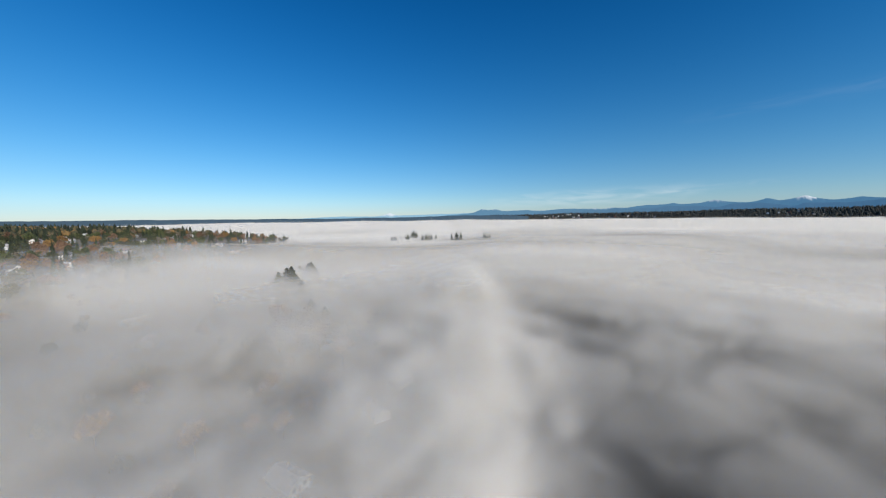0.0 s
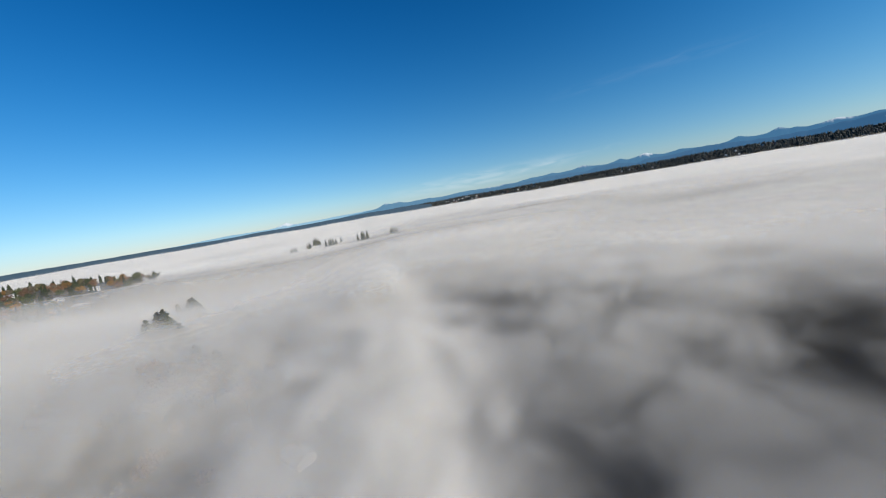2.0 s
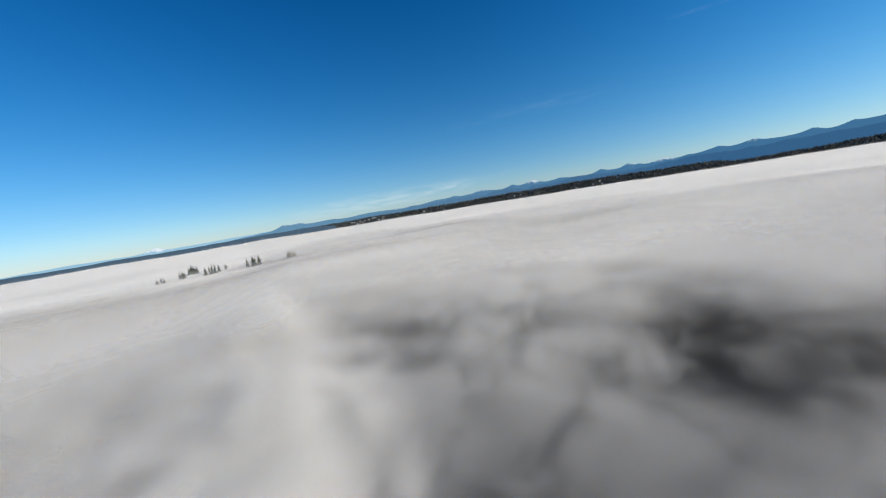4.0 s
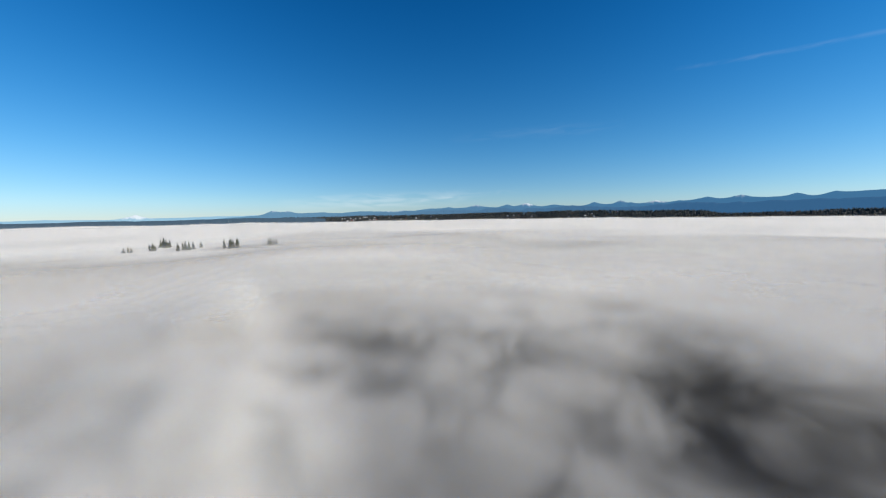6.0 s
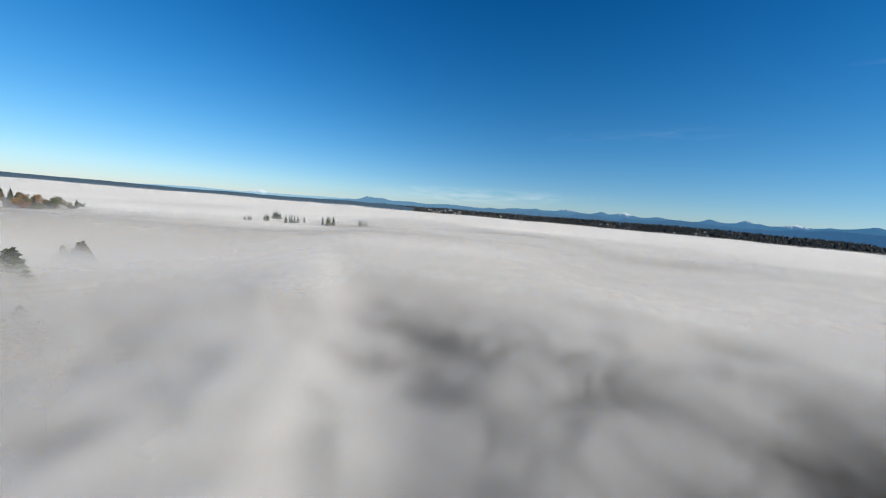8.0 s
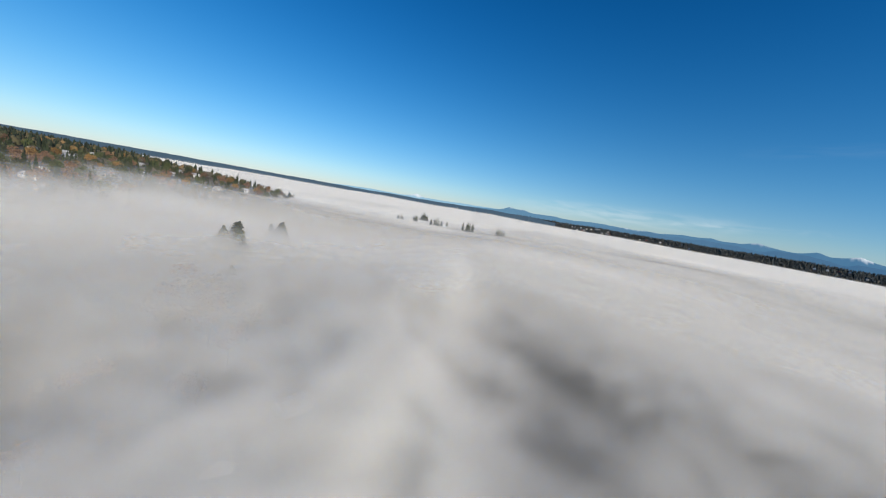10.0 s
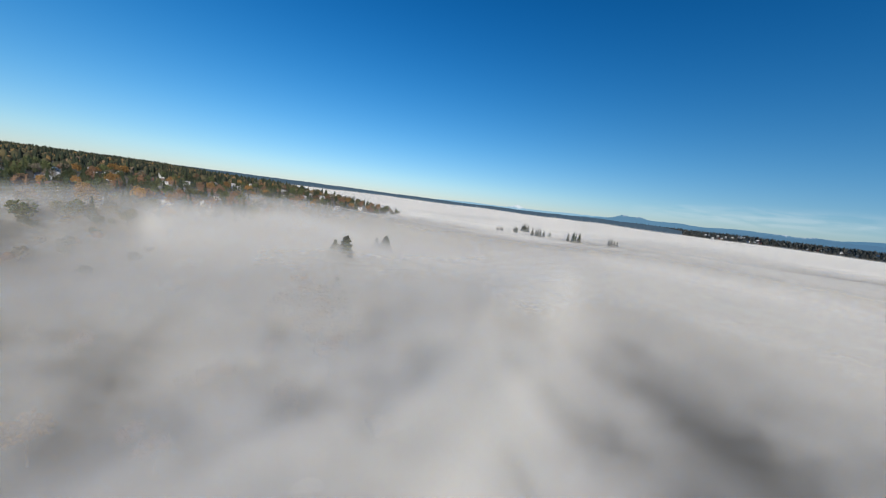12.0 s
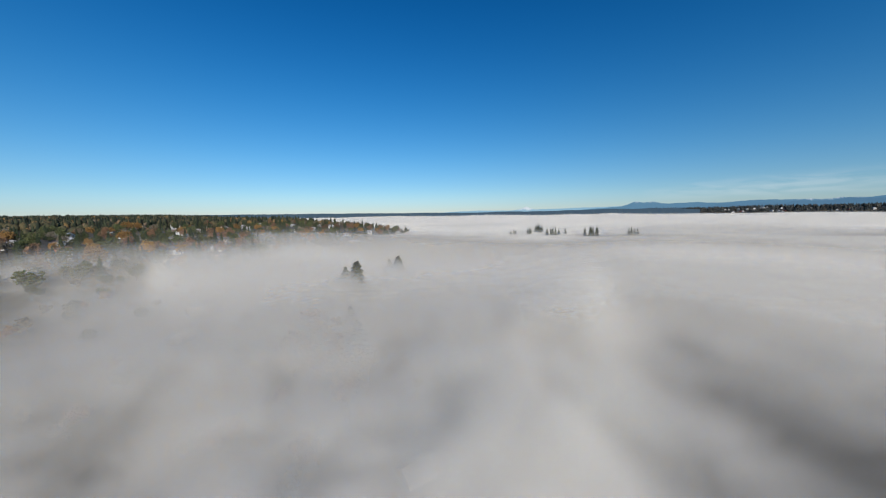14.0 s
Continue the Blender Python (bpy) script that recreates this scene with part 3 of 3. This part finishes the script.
# houses under the fog near the shore
for kind, x, y, turn in ((1, -18, 135, -30), (1, -24, 112, 40), (1, -40, 80, 60), (1, -135, 150, 25), (1, -160, 172, -15), (1, -190, 205, 10), (2, -210, 290, 70)):
    put_house(kind, x, y, turn, 0.62, group="houses under the fog")

spots = []
for i in range(22):
    for j in range(32):
        x = -250 - i * 14.5 + rng.uniform(-6, 6)
        y = 90 + j * 17.5 + rng.uniform(-8, 8)
        if y < 90 + 0.2 * (-250 - x) or y > 640 or any((x - a) ** 2 + (y - b) ** 2 < 110 or (abs(y - b - (x - a) * -0.8) < 9 and 0 < x - a < 16) for a, b in placed_houses):
            continue
        if ground_at(x, y) > (30 if y > 420 else 28):
            spots.append((x, y))
rng.shuffle(spots)
near_spots, more_spots = spots[:300], spots[300:]
# dark woods below the fog along the shore
for i in range(150):
    x, y = rng.uniform(-245, -12), rng.uniform(15, 330)
    if all((x - a) ** 2 + (y - b) ** 2 > 170 for a, b in placed_houses):
        more_spots.append((x, y))
for x, y in near_spots:
    i = rng.choice(bag)
    size = rng.uniform(0.7, 1.1) * (0.72 if i < 2 else 1)
    if i in used:
        settled_copy(hill_trees[i][0], x, y, rng.uniform(0, 360), size)
    else:
        used.add(i)
        settle(hill_trees[i][0], x, y, rng.uniform(0, 360), size)
# trees showing faintly through the fog
for kind, x, y, size in ((2, -100, 196, 0.95), (2, -66, 84, 0.9), (3, -108, 182, 0.8), (3, -85, 205, 0.8), (4, -90, 150, 0.8), (2, -48, 95, 0.7), (5, -120, 168, 0.9), (3, -40, 125, 0.7), (4, -130, 190, 0.9), (2, -92, 84, 0.8), (5, -60, 200, 0.8), (4, -30, 60, 0.8), (3, -64, 156, 1.6), (5, -70, 162, 1.7), (2, -57, 150, 1.4), (3, -76, 152, 1.5), (5, -50, 160, 1.4), (3, -84, 172, 1.6), (2, -44, 142, 1.3)):
    t = settled_copy(hill_trees[kind][0], x, y, rng.uniform(0, 360), size * 0.75)
    tagged(t, group="autumn trees under the fog")


# ---- far woods, too many to count ----
def woods(name, spots, label, mats, tall=(14, 26), leafy=0.25, seed=3, sides=6):
    """Many small trees in one mesh: tiered firs and lumpy round crowns."""
    r = np.random.RandomState(seed)
    verts, faces, kinds, at = [], [], [], 0
    for x, y, z in spots:
        h = r.uniform(*tall)
        broad = r.rand() < leafy
        if broad:
            h *= 0.72
            w = h * r.uniform(0.34, 0.48)
            rows = [(0.12, 0.4), (0.35, 0.95), (0.6, 1.0), (0.82, 0.72), (1.0, 0.15)]
        else:
            w = h * r.uniform(0.15, 0.24)
            rows = [(0.08, 1.0), (0.36, 0.62), (0.38, 0.85), (0.66, 0.38), (0.68, 0.52), (1.0, 0.02)]
        turn = r.rand() * 6.28
        jag = r.uniform(0.7, 1.3, (len(rows), sides))
        for k, (hz, wz) in enumerate(rows):
            for s in range(sides):
                a = turn + s * 2 * math.pi / sides + 0.4 * k
                verts.append((x + w * wz * jag[k, s] * math.cos(a), y + w * wz * jag[k, s] * math.sin(a), z - 1 + h * hz + 0.06 * h * (jag[k, s] - 1)))
        for k in range(len(rows) - 1):
            for s in range(sides):
                t = (s + 1) % sides
                kinds.append(int(broad))
                faces.append((at + k * sides + s, at + k * sides + t, at + (k + 1) * sides + t, at + (k + 1) * sides + s))
        at += len(rows) * sides
    me = raw_mesh(name, verts, faces, mats[0], True)
    me.materials.append(mats[1])
    me.polygons.foreach_set("material_index", kinds)
    ob = new(name, me)
    return tagged(ob, label, "woods", kind="stuff")


def with_ground(xy):
    xy = np.array(xy)
    return np.column_stack([xy, land(xy[:, 0], xy[:, 1])])


r = np.random.RandomState(5)
cand = np.column_stack([r.uniform(-2300, -240, 9000), r.uniform(40, 1150, 9000)])
heights = land(cand[:, 0], cand[:, 1])
inner = (cand[:, 0] > -572) & (cand[:, 1] > 92) & (cand[:, 1] < 640)
keep = (heights > np.where(cand[:, 1] > 420, 35, 24)) & ~inner
for hx, hy in placed_houses:
    keep &= (cand[:, 0] - hx) ** 2 + (cand[:, 1] - hy) ** 2 > 100
rest = cand[keep]
woods("hill_woods", with_ground(rest), "dense mixed autumn woods of fir and maple on a hill", (FAR_WOOD, FAR_LEAVES), (11, 19), 0.5, 6, 7)

# the thick of the wood between the single trees
groves = {}
for x, y in more_spots:
    low = x > -246
    i = rng.choice((3, 4, 4, 5)) if low else rng.choice(bag)
    for part_ob in hill_trees[i][0].children:
        if part_ob.name.startswith("crown"):
            groves.setdefault(i, (part_ob.data, []))[1].append((x, y, rng.uniform(0, 6.28), rng.uniform(0.35, 0.6) if low else rng.uniform(0.65, 1.05) * (0.72 if i < 2 else 1)))
for i, (crown, places) in groves.items():
    co = np.empty(len(crown.vertices) * 3)
    crown.vertices.foreach_get("co", co)
    co = co.reshape(-1, 3)
    tri = [list(p.vertices) for p in crown.polygons]
    verts, faces = [], []
    for x, y, turn, size in places:
        c, s = math.cos(turn) * size, math.sin(turn) * size
        verts.append(np.column_stack([x + c * co[:, 0] - s * co[:, 1], y + s * co[:, 0] + c * co[:, 1], ground_at(x, y) + size * co[:, 2]]))
        base = (len(verts) - 1) * len(co)
        faces += [[v + base for v in f] for f in tri]
    tagged(new("grove", raw_mesh("grove", np.concatenate(verts).tolist(), faces, crown.materials[0])), "thicket of autumn trees between the houses", "woods", kind="stuff")

# the wooded ridge across the lake
bearings = np.degrees(r.uniform(radians(-12), radians(98), 17000))
away = r.uniform(3260, 3830, 17000)
xy = np.column_stack([12 + away * np.sin(np.radians(bearings)), 35 + away * np.cos(np.radians(bearings))])
heights = land(xy[:, 0], xy[:, 1])
ok = heights > 30
ridge_homes = []
rr = random.Random(4)
for _ in range(46):
    b, a = rr.choice((rr.uniform(8, 32), rr.uniform(8, 32), rr.uniform(20, 62))), rr.uniform(3480, 3700)
    ridge_homes.append((12 + a * math.sin(radians(b)), 35 + a * math.cos(radians(b)), b))
for b, a in ((10.2, 3560), (10.7, 3540), (11.0, 3540), (60.0, 3740), (26.0, 3560)):
    ridge_homes.append((12 + a * math.sin(radians(b)), 35 + a * math.cos(radians(b)), b))
for hx, hy, b in ridge_homes:
    dx, dy = xy[:, 0] - hx, xy[:, 1] - hy
    out = dx * math.sin(radians(b)) + dy * math.cos(radians(b))
    side = dx * math.cos(radians(b)) - dy * math.sin(radians(b))
    ok &= ~((np.abs(side) < 13) & (out < 8) & (out > -110))
woods("ridge_woods", np.column_stack([xy, heights])[ok], "dark wooded ridge of firs across the lake", (HAZY_RIDGE_WOOD, HAZY_RIDGE_WOOD), (15, 29), 0.3, 9, 5)
for hx, hy, b in ridge_homes:
    put_house(rr.choice((0, 0, 1, 2, 4)), hx, hy, -b + rr.uniform(-30, 30), rr.uniform(1.0, 1.5), group="houses on the far ridge")


# ---- mountains and low hills in the distance ----
def mountains(name, away, base, peaks, span, rough, mat, label, seed, snow=(), eye=72.0, hazy=1.0):
    """A range seen from afar. base: bearings and elevations of its crest; peaks: bearing, rise and width, all in degrees."""
    n = int((span[1] - span[0]) / 0.12)
    az = np.linspace(span[0], span[1], n)
    el = np.interp(az, *base)
    for b, rise, width in peaks:
        el = el + rise * np.exp(-np.abs((az - b) / width) ** 1.5)
    el = el + rough * (0.8 * fbm(az, az * 0, 4.0, 3, seed) + 1.3 * (0.5 - np.abs(fbm(az, az * 0 + 5, 3.2, 4, seed + 1))))
    el = el * step(0, 4, az - span[0] + 0.5) * step(0, 4, span[1] - az + 0.5)
    top = eye + away * np.tan(np.radians(el))
    rows, verts, white = 9, [], []
    for k in range(rows + 1):
        f = k / rows
        rad = away - 170 * (1 - f) + 22 * fbm(az * 6, az * 0 + 9 * f, 2.2, 3, seed + 3) * (1 - f)
        z = 5 + (top - 5) * f**0.8 + (1 - f) * f * 40 * fbm(az * 4, az * 0 + 4 * f, 2.0, 4, seed + 5)
        verts += list(zip(12 + rad * np.sin(np.radians(az)), 35 + rad * np.cos(np.radians(az)), z))
        w = 0 * az
        for b, width, low, much in snow:
            w = np.maximum(w, much * step(low - 0.12, low + 0.12, np.degrees(np.arctan2(z - eye, rad)) + 0.16 * fbm(az * 5, az * 0 + 7 * f, 1.0, 3, seed + 6)) * np.exp(-((az - b) / width) ** 4))
        white += w.tolist()
    verts += [(12 + (away + 60) * math.sin(radians(a)), 35 + (away + 60) * math.cos(radians(a)), 5) for a in az]
    white += [0] * n
    faces = [(k * n + i, k * n + i + 1, (k + 1) * n + i + 1, (k + 1) * n + i) for k in range(rows + 1) for i in range(n - 1)]
    me = raw_mesh(name, verts, [f[::-1] for f in faces], mat, True)
    me.attributes.new("snow", "FLOAT", "POINT").data.foreach_set("value", np.array(white, np.float32))
    # the painted haze is paler towards the west
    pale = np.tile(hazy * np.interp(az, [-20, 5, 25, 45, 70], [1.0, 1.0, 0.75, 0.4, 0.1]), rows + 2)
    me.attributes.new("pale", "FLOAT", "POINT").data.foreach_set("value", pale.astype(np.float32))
    return tagged(new(name, me), label, "mountains", kind="structure")


# forest colour, colour of the glowing haze, share of the haze
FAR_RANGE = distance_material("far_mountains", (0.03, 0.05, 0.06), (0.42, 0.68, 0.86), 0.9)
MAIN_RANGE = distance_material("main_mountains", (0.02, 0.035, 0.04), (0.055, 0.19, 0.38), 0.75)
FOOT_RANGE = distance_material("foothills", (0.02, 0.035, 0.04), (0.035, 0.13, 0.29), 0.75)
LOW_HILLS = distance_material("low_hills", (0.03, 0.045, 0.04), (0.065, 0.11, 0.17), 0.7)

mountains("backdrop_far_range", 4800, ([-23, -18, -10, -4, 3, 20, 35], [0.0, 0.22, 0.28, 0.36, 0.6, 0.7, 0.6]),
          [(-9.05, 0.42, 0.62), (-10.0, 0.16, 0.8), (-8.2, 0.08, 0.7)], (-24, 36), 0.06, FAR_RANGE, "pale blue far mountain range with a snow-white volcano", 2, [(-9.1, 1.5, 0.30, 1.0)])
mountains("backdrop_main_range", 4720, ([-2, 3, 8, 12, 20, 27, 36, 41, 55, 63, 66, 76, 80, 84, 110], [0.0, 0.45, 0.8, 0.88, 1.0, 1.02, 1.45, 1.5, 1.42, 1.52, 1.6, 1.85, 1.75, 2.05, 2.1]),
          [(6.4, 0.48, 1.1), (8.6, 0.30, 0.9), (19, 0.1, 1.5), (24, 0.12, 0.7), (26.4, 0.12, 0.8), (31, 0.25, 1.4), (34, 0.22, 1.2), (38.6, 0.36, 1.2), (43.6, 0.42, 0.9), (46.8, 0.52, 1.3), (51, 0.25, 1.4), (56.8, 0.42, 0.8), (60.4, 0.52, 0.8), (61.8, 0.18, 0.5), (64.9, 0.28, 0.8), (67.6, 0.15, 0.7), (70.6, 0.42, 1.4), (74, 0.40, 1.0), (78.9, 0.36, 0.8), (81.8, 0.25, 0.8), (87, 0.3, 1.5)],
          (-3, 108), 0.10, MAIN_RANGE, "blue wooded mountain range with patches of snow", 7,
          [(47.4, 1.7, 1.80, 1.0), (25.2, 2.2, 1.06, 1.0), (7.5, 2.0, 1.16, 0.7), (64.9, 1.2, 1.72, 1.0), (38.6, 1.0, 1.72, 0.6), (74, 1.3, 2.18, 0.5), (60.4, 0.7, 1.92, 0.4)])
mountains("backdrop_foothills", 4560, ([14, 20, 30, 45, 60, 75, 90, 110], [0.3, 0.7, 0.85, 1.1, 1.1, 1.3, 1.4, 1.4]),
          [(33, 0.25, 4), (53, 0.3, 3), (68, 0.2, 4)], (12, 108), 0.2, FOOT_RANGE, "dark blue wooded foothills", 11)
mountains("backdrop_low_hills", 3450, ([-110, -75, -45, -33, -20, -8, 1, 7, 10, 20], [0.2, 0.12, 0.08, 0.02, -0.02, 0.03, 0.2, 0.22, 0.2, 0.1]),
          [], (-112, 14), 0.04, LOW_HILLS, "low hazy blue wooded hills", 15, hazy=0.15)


# ---- wisps of high cloud ----
def cirrus_material():
    m, n, l, b = material("cirrus")
    at = n.new("ShaderNodeAttribute")
    at.attribute_name = "veil"
    co = n.new("ShaderNodeTexCoord")
    mp = n.new("ShaderNodeMapping")
    mp.inputs["Scale"].default_value = (0.0016, 0.0016, 0.010)
    no = n.new("ShaderNodeTexNoise")
    no.inputs["Scale"].default_value, no.inputs["Detail"].default_value, no.inputs["Distortion"].default_value = 1.6, 5, 0.8
    l.new(co.outputs["Object"], mp.inputs["Vector"])
    l.new(mp.outputs["Vector"], no.inputs["Vector"])
    mr = n.new("ShaderNodeMapRange")
    mr.inputs["From Min"].default_value, mr.inputs["From Max"].default_value = 0.35, 0.75
    l.new(no.outputs["Fac"], mr.inputs["Value"])
    mu = n.new("ShaderNodeMath")
    mu.operation = "MULTIPLY"
    l.new(at.outputs["Fac"], mu.inputs[0])
    l.new(mr.outputs["Result"], mu.inputs[1])
    # the sunlit white is painted as a glow of the wisp itself
    d = n.new("ShaderNodeEmission")
    d.inputs["Color"].default_value = (0.93, 0.97, 1.0, 1)
    clear = n.new("ShaderNodeBsdfTransparent")
    mix = n.new("ShaderNodeMixShader")
    l.new(mu.outputs[0], mix.inputs["Fac"])
    l.new(clear.outputs[0], mix.inputs[1])
    l.new(d.outputs[0], mix.inputs[2])
    l.new(mix.outputs[0], n["Material Output"].inputs["Surface"])
    return m


CIRRUS = cirrus_material()


def wisp(b0, b1, e0, e1, thick, much, away=4830):
    """A thin streak of high cloud between two bearings and elevations."""
    n, m = 48, 10
    verts, veil = [], []
    for i in range(n + 1):
        f = i / n
        b, e = radians(b0 + (b1 - b0) * f), e0 + (e1 - e0) * f
        for j in range(m + 1):
            g = j / m * 2 - 1
            el = radians(e + g * thick)
            verts.append((12 + away * math.sin(b) * math.cos(el), 35 + away * math.cos(b) * math.cos(el), 72 + away * math.sin(el)))
            veil.append(much * (1 - g * g) ** 2 * math.sin(math.pi * f) ** 0.7)
    faces = [(i * (m + 1) + j, (i + 1) * (m + 1) + j, (i + 1) * (m + 1) + j + 1, i * (m + 1) + j + 1) for i in range(n) for j in range(m)]
    me = raw_mesh("cirrus_cloud", verts, faces, CIRRUS, True)
    me.attributes.new("veil", "FLOAT", "POINT").data.foreach_set("value", np.array(veil, np.float32))
    return tagged(new("cirrus_cloud", me), "thin white wisp of high cloud in the sky", "cloud", kind="structure")


wisp(66, 90, 18.7, 16.9, 0.35, 0.07)
wisp(47, 61, 12.5, 12.9, 1.0, 0.03)
wisp(34, 56, 12.5, 13.4, 1.0, 0.03)
wisp(7, 38, 2.2, 3.3, 1.7, 0.32)
wisp(30, 47, 2.9, 4.2, 0.5, 0.15)
